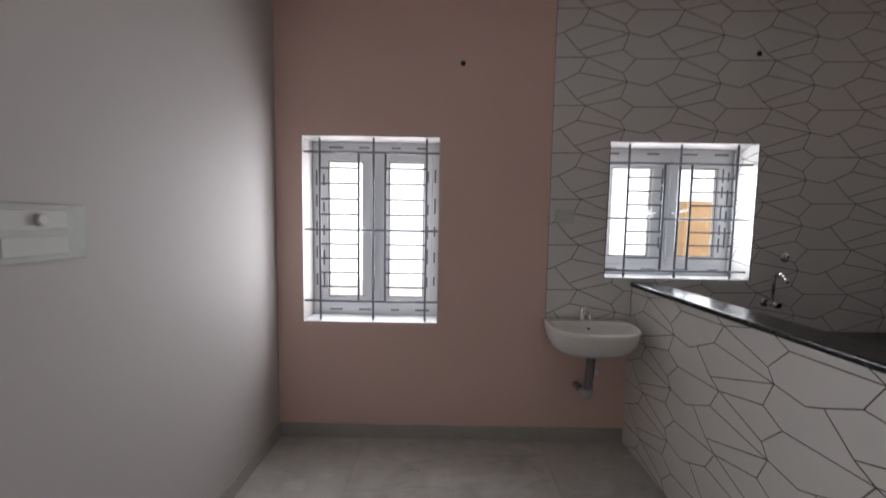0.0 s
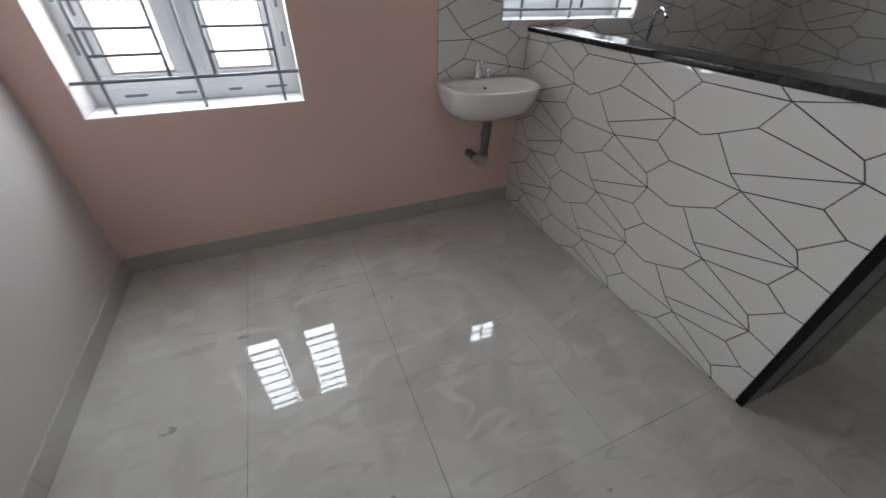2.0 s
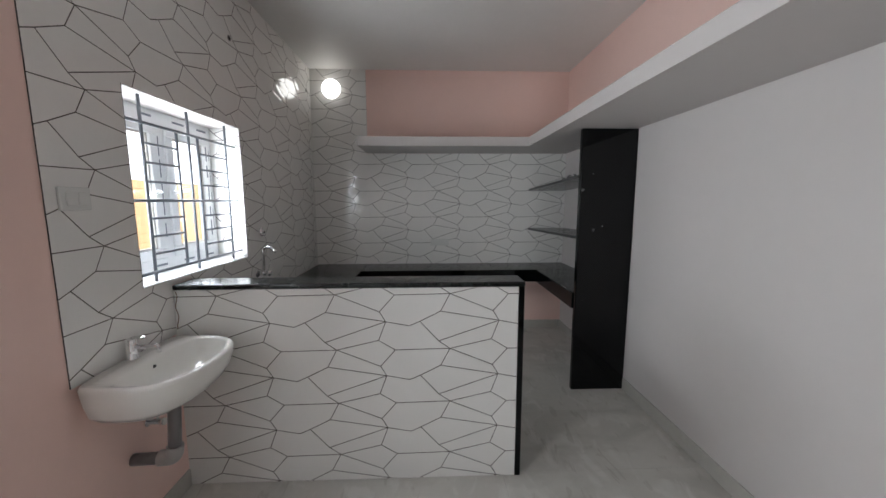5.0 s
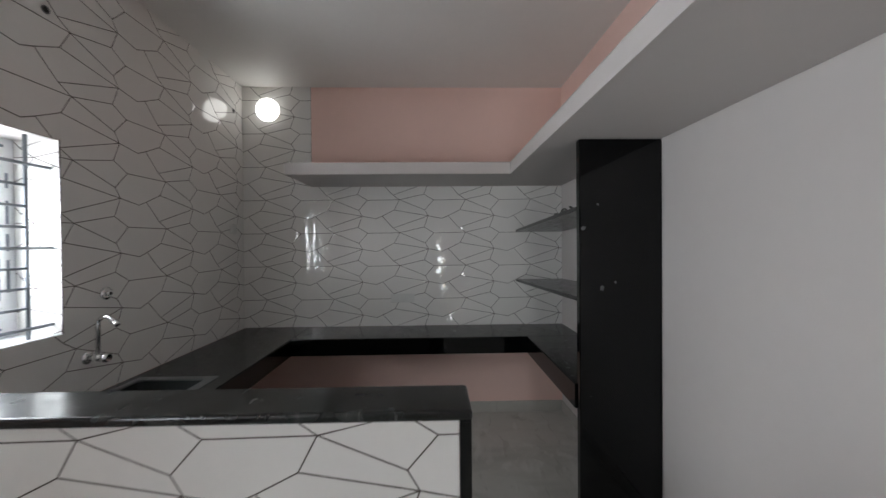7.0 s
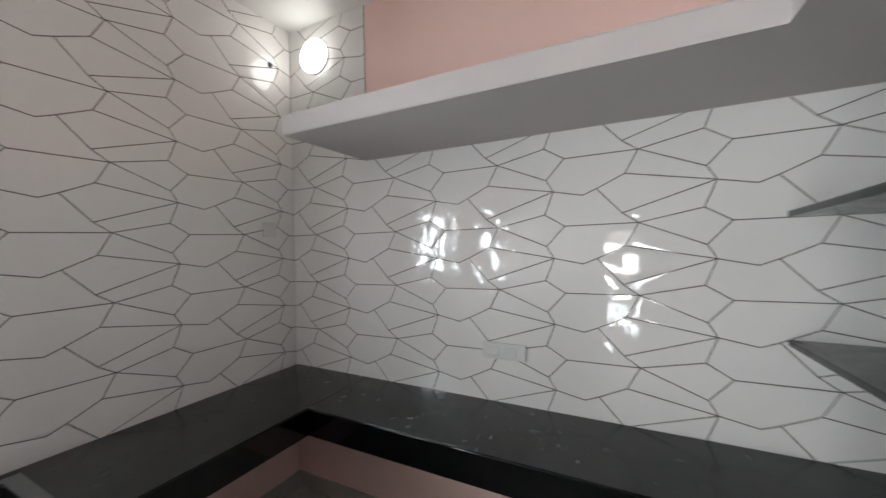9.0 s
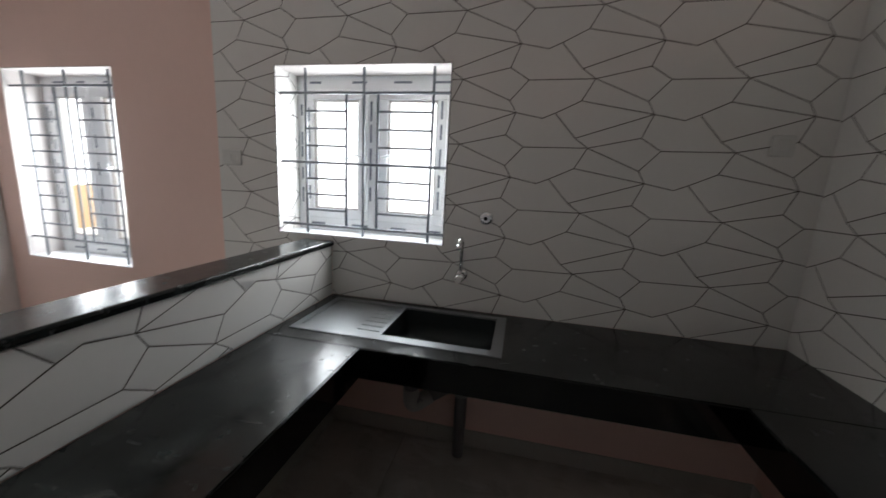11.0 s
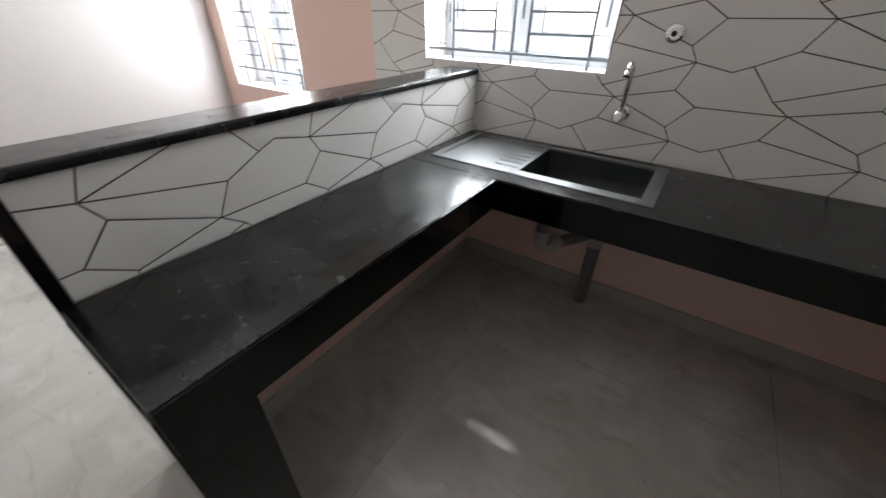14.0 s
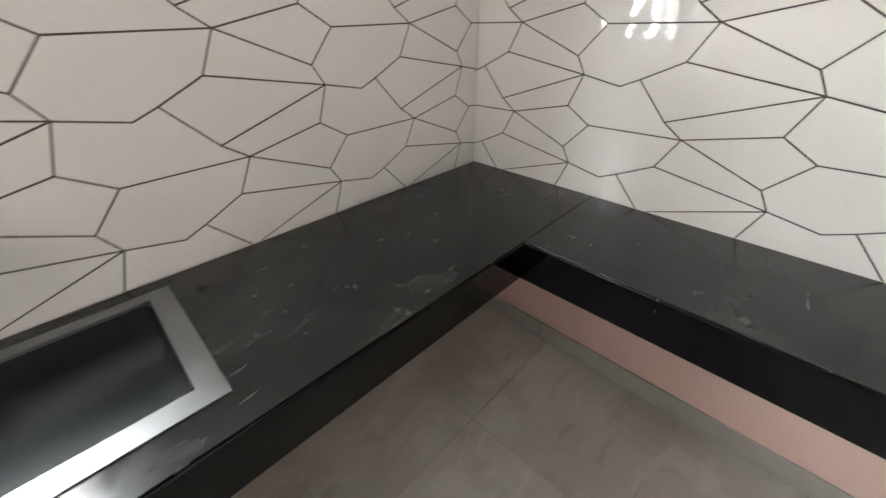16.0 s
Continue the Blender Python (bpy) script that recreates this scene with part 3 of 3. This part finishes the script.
# ---- wall lamp, switches ----
lampw = thing("wall_lamp", "lit round white bulkhead wall lamp near the ceiling", "lamp", (EAST - 0.009, -0.24, 2.763))
p("base", tube([(EAST - 0.009, -0.24, 2.763), (EAST - 0.02, -0.24, 2.763)], 0.105, 28), PLASTIC, lampw)
bm = tube([(EAST - 0.02 - q, -0.24, 2.763) for q in (0, 0.02, 0.032, 0.04, 0.043)], [0.103, 0.101, 0.085, 0.05, 0.015], 28)
p("diffuser", bm, GLOW, lampw, "glowing frosted diffuser")


def switch_plate(label, m, w, h, cells, mat):
    """A switch plate on a wall; m sets its place, with x along the wall and z out of it."""
    s = new("switch_plate")
    s.matrix_world = m
    bpy.context.view_layer.update()
    tagged(s, label, "switch", "switch plates")
    part("plate", boxes((-w / 2, w / 2, -h / 2, h / 2, 0, 0.012), bevel=0.004), mat, s)
    for x, y, cw, ch in cells:
        part("rocker", boxes((x - cw / 2, x + cw / 2, y - ch / 2, y + ch / 2, 0.0118, 0.017), bevel=0.0025, segs=1), PLASTIC, s)
    return s


def on_wall(x, y, z, u, n):
    u, n = Vector(u), Vector(n)
    v = n.cross(u)
    m = Matrix((u, v, n)).transposed().to_4x4()
    m.translation = (x, y, z)
    return m


sw = switch_plate("white switch board still wrapped in dusty film", on_wall(WEST, -1.42, 1.445, (0, 1, 0), (1, 0, 0)), 0.24, 0.16,
                  [(-0.02, 0.036, 0.165, 0.054), (-0.02, -0.036, 0.165, 0.054)], WRAP)
part("knob", tube([(-0.01, 0.036, 0.016), (-0.01, 0.036, 0.024), (-0.01, 0.036, 0.028)], [0.018, 0.017, 0.012], 16), PLASTIC, sw, "round dimmer knob")
switch_plate("white double socket plate on the tiles", on_wall(EAST - 0.009, -1.427, 1.06, (0, -1, 0), (-1, 0, 0)), 0.215, 0.078, [(-0.05, 0, 0.06, 0.045), (0.04, 0, 0.05, 0.045)], PLASTIC)
switch_plate("white square switch plate on the tiles", on_wall(-0.465, -0.009, 1.545, (1, 0, 0), (0, -1, 0)), 0.12, 0.085, [(-0.02, 0, 0.04, 0.05), (0.025, 0, 0.035, 0.05)], PLASTIC)
switch_plate("white square switch plate on the tiles", on_wall(2.205, -0.009, 1.69, (1, 0, 0), (0, -1, 0)), 0.085, 0.085, [(0, 0, 0.045, 0.05)], PLASTIC)

# ---- loose bits ----
rnd = random.Random(4)
coil = thing("wire_coil", "small tangle of dark leftover wire on a granite shelf", "wire", (1.24, -2.51, 1.725))
for k in range(9):
    cx, cy = 1.14 + 0.026 * k + rnd.uniform(-0.02, 0.02), -2.515 + rnd.uniform(-0.02, 0.02)
    r, tilt, low = rnd.uniform(0.012, 0.024), rnd.uniform(0.2, 0.8), 1.7275 - (cx - 0.95) * 0.0417 + 0.012
    pts = [(cx + r * math.cos(q), cy + r * math.sin(q) * 0.7, low + r * tilt * (1 + math.sin(q + k)) * 0.8) for q in (2 * math.pi * i / 18 * 1.15 for i in range(19))]
    p("loop", tube(pts, 0.0042, 6), WIRE, coil)

# ---- hall door and outside ----
door = thing("door_1", "dark brown double wooden door with yellow inlay, one leaf open", "door", (HALL_W, -2.0, 0), kind="structure")
p("door_frame", boxes((HALL_W - 0.14, HALL_W + 0.005, -3.05, -2.96, 0, 2.2), (HALL_W - 0.14, HALL_W + 0.005, -1.04, -0.95, 0, 2.2), (HALL_W - 0.14, HALL_W + 0.005, -2.96, -1.04, 2.1, 2.2), bevel=0.006), WOOD, door)
leaf = p("leaf", boxes((HALL_W - 0.045, HALL_W, -2.955, -2.09, 0.01, 2.1), bevel=0.006), WOOD, door)
p("inlay", boxes((HALL_W - 0.002, HALL_W + 0.004, -2.26, -2.20, 0.20, 1.85)), GOLD, leaf, "yellow wooden inlay strip")
p("inlay", boxes((HALL_W - 0.002, HALL_W + 0.004, -2.84, -2.78, 0.20, 1.85)), GOLD, leaf, "yellow wooden inlay strip")
p("leaf", boxes((HALL_W - 0.90, HALL_W - 0.05, -1.095, -1.05, 0.01, 2.1), bevel=0.006), WOOD, door)
setting("door_sill", boxes((HALL_W - T, HALL_W, -3.05, -0.95, -0.12, 0.004)), GRANITE, "dark granite sill of the main door", "sill")
bm = bmesh.new()
bmesh.ops.create_grid(bm, x_segments=1, y_segments=1, size=900)
for v in bm.verts:
    v.co.z = -0.37
setting("ground", bm, CONCRETE, "pale dusty concrete yard ground", "ground")


def yard_wall(x0, x1, y0, y1, zt, axis, label, base):
    """A boundary wall in grooved courses on a pale plinth."""
    w = thing("yard_wall", label, "wall", (x0, y0, -0.37), kind="structure")
    p("plinth", boxes((x0 - 0.02, x1 + 0.02, y0 - 0.02, y1 + 0.02, -0.37, base)), RENDERED, w, "white painted plinth")
    z = base
    while z < zt - 0.01:
        p("course", boxes((x0, x1, y0, y1, z, min(z + 0.165, zt) - 0.006), bevel=0.004, segs=1), ORANGE, w)
        z += 0.165
    p("core", boxes((x0 + 0.012, x1 - 0.012, y0 + 0.012, y1 - 0.012, base, zt - 0.02)), ORANGE, w)
    return w


yard_wall(-10.2, -10.0, -9, 6, 0.88, "y", "orange grooved boundary wall with white plinth", -0.24)
yard_wall(2.95, 14, 4.0, 4.2, 1.95, "x", "orange painted boundary wall outside the window", -0.2)
sky_screen = bpy.data.materials.new("bright_haze")
sky_screen.use_nodes = True
sb = sky_screen.node_tree.nodes["Principled BSDF"]
sb.inputs["Emission Color"].default_value, sb.inputs["Emission Strength"].default_value = (0.90, 0.95, 1.0, 1), 0.7
setting("backdrop", boxes((-30, 30, 9.0, 9.1, -0.37, 30)), sky_screen, "bright hazy white sky beyond the yard", "backdrop")
setting("neighbour_house", boxes((-24, -17, -10, 9, -0.37, 6)), STAINED, "stained white painted neighbouring house", "house")

# ---- tiles, laid last ----
# Outline of the six cells of the wall tile pattern, in tile widths and heights, downwards.
A, B, J, C, G, F = (0, 0), (0.206, 0.08), (0.30, 0.0), (0.482, -0.18), (0.465, 0.365), (0.565, 0.506)
H, K, L = (0.935, 0.34), (0.08, 0.52), (0.947, 0.82)


def off(q, i, j=0):
    return (q[0] + i, q[1] + j)


CELLS = [[A, B, J, G, F, K, off(H, -1)], [K, F, off(C, 0, 1), off(J, 0, 1), off(B, 0, 1), off(A, 0, 1), off(L, -1)],
         [J, C, off(A, 1), G], [G, off(A, 1), H, F], [F, H, off(K, 1), L], [F, L, off(A, 1, 1), off(C, 0, 1)]]


def clip(poly, axis, value, keep_less):
    """Cuts a polygon of ((s, h), is_cut) at a line along an axis."""
    out, n = [], len(poly)
    for i in range(n):
        (a, cut), (b, _) = poly[i], poly[(i + 1) % n]
        ina, inb = ((q[axis] <= value) == keep_less for q in (a, b))
        if ina:
            out.append((a, cut))
        if ina != inb:
            t = (value - a[axis]) / (b[axis] - a[axis])
            out.append(((a[0] + t * (b[0] - a[0]), a[1] + t * (b[1] - a[1])), True if ina else cut))
    return out


def inset(poly, d):
    """Moves all edges but the cut ones inwards by d; the polygon runs counter-clockwise."""
    n, res = len(poly), []
    for i in range(n):
        p0, p1, p2 = (Vector(poly[k % n][0]) for k in (i - 1, i, i + 1))
        da, db = (0 if poly[k % n][1] else d for k in (i - 1, i))
        ea, eb = (p1 - p0), (p2 - p1)
        if ea.length < 1e-6 or eb.length < 1e-6:
            res.append(p1)
            continue
        ea.normalize(), eb.normalize()
        na, nb = Vector((-ea.y, ea.x)), Vector((-eb.y, eb.x))
        det = ea.x * eb.y - ea.y * eb.x
        if abs(det) < 0.08:
            res.append(p1 + (na * da + nb * db) * 0.5)
        else:
            w = (p1 + nb * db) - (p1 + na * da)
            t = (w.x * eb.y - w.y * eb.x) / det
            m = 0.003 if 0 in (da, db) else 0.014
            res.append(p1 + na * da + ea * max(-m, min(m, t)))
    return res


def cell_mesh(poly, lean=(0.0, 0.0)):
    """A glazed cell with a soft raised face that leans a little."""
    bm = bmesh.new()
    r0, r1 = inset(poly, 0.0014), inset(poly, 0.0020)
    cen = sum(r1, Vector((0, 0))) / len(r1)
    r2, r3 = ([cen + (q - cen) * k for q in r1] for k in (0.86, 0.58))
    rings = [[bm.verts.new((q.x, q.y, z + (lean[0] * (q.x - cen.x) + lean[1] * (q.y - cen.y) if z > 0.0015 else 0))) for q in r] for r, z in ((r0, 0.0), (r1, 0.0012), (r2, 0.0018), (r3, 0.0024))]
    n = len(poly)
    for lev in (0, 1, 2):
        for k in range(n):
            f = bm.faces.new((rings[lev][k], rings[lev][(k + 1) % n], rings[lev + 1][(k + 1) % n], rings[lev + 1][k]))
            f.smooth = lev > 0
            f.material_index = int(lev == 0)
    for k in range(n):
        e = bm.edges.get((rings[1][k], rings[1][(k + 1) % n]))
        if e:
            e.smooth = False
    f = bm.faces.new(rings[3])
    f.smooth, f.material_index = True, 0
    me = bpy.data.meshes.new("tile")
    bm.to_mesh(me)
    bm.free()
    me.materials.append(TILE)
    me.materials.append(GROUT)
    return me


WHOLE = {}
LEAN = ((0.003, -0.004), (-0.005, 0.003), (0.010, 0.008), (-0.009, -0.010), (0.009, -0.008), (-0.008, 0.010))


def area(pts):
    return sum(a[0] * b[1] - b[0] * a[1] for a, b in zip(pts, pts[1:] + pts[:1])) / 2


def tile_wall(parent, m, anchor, rects, flip=False):
    """Covers rectangles (s0, s1, h0, h1) of a wall with the cell pattern; m maps s, h and out to the world."""
    bm = bmesh.new()
    for s0, s1, h0, h1 in rects:
        vs = [bm.verts.new(m @ Vector(q)) for q in ((s0, h0, 0.0042), (s1, h0, 0.0042), (s1, h1, 0.0042), (s0, h1, 0.0042))]
        bm.faces.new(vs)
        ws = [bm.verts.new(m @ Vector(q)) for q in ((s0, h0, 0.0005), (s1, h0, 0.0005), (s1, h1, 0.0005), (s0, h1, 0.0005))]
        for k in range(4):
            bm.faces.new((vs[k], vs[(k + 1) % 4], ws[(k + 1) % 4], ws[k]))
    g = part("grout", bm, GROUT)
    held(g, parent)
    sg = -1 if flip else 1
    for s0, s1, h0, h1 in rects:
        for i in range(math.floor((s0 - anchor[0]) / 0.6) - 2, math.ceil((s1 - anchor[0]) / 0.6) + 2):
            for j in range(math.floor((h0 - anchor[1]) / 0.3) - 2, math.ceil((h1 - anchor[1]) / 0.3) + 2):
                for ci, cell in enumerate(CELLS):
                    base = (anchor[0] + 0.6 * i, anchor[1] + 0.3 * j)
                    loc = [(sg * 0.6 * u, -sg * 0.3 * v) for u, v in cell]
                    if area(loc) < 0:
                        loc.reverse()
                    pts = [(base[0] + q[0], base[1] + q[1]) for q in loc]
                    xs, zs = [q[0] for q in pts], [q[1] for q in pts]
                    if max(xs) <= s0 or min(xs) >= s1 or max(zs) <= h0 or min(zs) >= h1:
                        continue
                    if min(xs) >= s0 and max(xs) <= s1 and min(zs) >= h0 and max(zs) <= h1:
                        key = (ci, flip)
                        if key not in WHOLE:
                            WHOLE[key] = cell_mesh([(q, False) for q in loc], LEAN[ci])
                        me = WHOLE[key]
                    else:
                        poly = [(q, False) for q in pts]
                        for ax, val, less in ((0, s0, False), (0, s1, True), (1, h0, False), (1, h1, True)):
                            poly = clip(poly, ax, val, less) if poly else poly
                        clean = [q for k, q in enumerate(poly) if (Vector(q[0]) - Vector(poly[k - 1][0])).length > 1e-5]
                        if len(clean) < 3 or area([q[0] for q in clean]) < 4e-5:
                            continue
                        me = cell_mesh([((q[0] - base[0], q[1] - base[1]), cu) for q, cu in clean])
                    o = new("tile", me)
                    o.parent, o.matrix_parent_inverse = parent, parent.matrix_world.inverted()
                    o.matrix_basis = m @ Matrix.Translation((base[0], base[1], 0.0044))


def wall_frame(x, y, z, u, n):
    return on_wall(x, y, z, u, n)


bpy.context.view_layer.update()
LEFT = -0.562
north_m = wall_frame(0, 0, 0, (1, 0, 0), (0, -1, 0))
tile_wall(wall_north, north_m, (1.104, 0.910), [
    (LEFT, WIN2[0], 0.855, TOP), (WIN2[0], WIN2[1], WIN2[3], TOP), (WIN2[0], 0.0, 0.855, WIN2[2]), (PX, WIN2[1], CT, WIN2[2]), (0.0, PX, PTOP, WIN2[2]),
    (WIN2[1], EAST - 0.009, CT, TOP)])
tile_wall(wall_north, wall_frame(WIN2[1], 0, 0, (0, -1, 0), (-1, 0, 0)), (0.15, 0.908), [(-0.199, 0.004, WIN2[2] + 0.004, WIN2[3] - 0.004)])
tile_wall(wall_north, wall_frame(WIN2[0], 0, 0, (0, 1, 0), (1, 0, 0)), (0.15, 0.908), [(-0.004, 0.199, WIN2[2] + 0.004, WIN2[3] - 0.004)])
east_m = wall_frame(EAST, 0, 0, (0, -1, 0), (-1, 0, 0))
tile_wall(wall_east, east_m, (0.468, 0.908), [(0.0, 0.607, CT, TOP), (0.607, 2.894, CT, 2.075), (0.607, 0.616, 2.166, TOP)])
tile_wall(partition, wall_frame(0.006, 0, 0, (0, -1, 0), (-1, 0, 0)), (0.480, 0.906), [(0.0, -PEND - 0.028, 0.001, PTOP - 0.029)])
tile_wall(partition, wall_frame(PX - 0.006, 0, 0, (0, 1, 0), (1, 0, 0)), (-1.090, 1.015), [(PEND + 0.028, -0.009, CT, PTOP - 0.029)], flip=True)


def floor_tiles(parent, x0, x1, y0, y1, ox, oy, w, h, mat):
    """Large square-edged floor tiles with fine joints."""
    shared = {}
    for i in range(math.floor((x0 - ox) / w), math.ceil((x1 - ox) / w)):
        for j in range(math.floor((y0 - oy) / h), math.ceil((y1 - oy) / h)):
            ax, bx = max(x0, ox + i * w), min(x1, ox + (i + 1) * w)
            ay, by = max(y0, oy + j * h), min(y1, oy + (j + 1) * h)
            if bx - ax < 0.01 or by - ay < 0.01:
                continue
            key = (round(bx - ax, 3), round(by - ay, 3))
            if key not in shared:
                bm = boxes((-key[0] / 2 + 0.0006, key[0] / 2 - 0.0006, -key[1] / 2 + 0.0006, key[1] / 2 - 0.0006, -0.0075, 0), bevel=0.0005, segs=1)
                me = bpy.data.meshes.new("floor_tile")
                bm.to_mesh(me)
                bm.free()
                me.materials.append(mat)
                shared[key] = me
            o = new("floor_tile", shared[key])
            o.parent = parent
            o.location = ((ax + bx) / 2, (ay + by) / 2, 0)


floor_tiles(slab, -2.425, EAST, SOUTH, 0, -1.18, -0.53, 0.6, 1.19, FLOOR)
floor_tiles(hall_slab, HALL_W, -2.66, HALL_S, 0, -2.66, -0.53, 1.2, 0.6, HALLFLOOR)


def skirting(x0, x1, y0, y1, axis):
    """A row of skirting tiles along a wall."""
    s = thing("baseboard", "grey marble skirting tiles along the wall foot", "baseboard", ((x0 + x1) / 2, (y0 + y1) / 2, 0), kind="structure")
    lo, hi = (x0, x1) if axis == "x" else (y0, y1)
    q = lo
    while q < hi - 0.005:
        e = min(q + 0.6, hi)
        r = (q + 0.0006, e - 0.0006, y0, y1, 0.0005, 0.098) if axis == "x" else (x0, x1, q + 0.0006, e - 0.0006, 0.0005, 0.098)
        p("skirting_tile", boxes(r, bevel=0.0015, segs=1), SKIRT, s)
        q = e


K_ = 0.011
skirting(WEST, -0.006, -K_, -0.0004, "x")
skirting(PX, EAST, -K_, -0.0004, "x")
skirting(WEST + 0.0004, WEST + K_, WEND, -K_ - 0.001, "y")
skirting(WEST - T + 0.02, WEST + K_, WEND - K_, WEND - 0.0004, "x")
skirting(EAST - K_, EAST - 0.0004, SOUTH + K_ + 0.001, -K_ - 0.001, "y")
skirting(WEST, 0.910, SOUTH + 0.0004, SOUTH + K_, "x")
skirting(0.957, EAST, SOUTH + 0.0004, SOUTH + K_, "x")
skirting(PX - 0.0055, PX + 0.006, -1.653, -K_ - 0.001, "y")
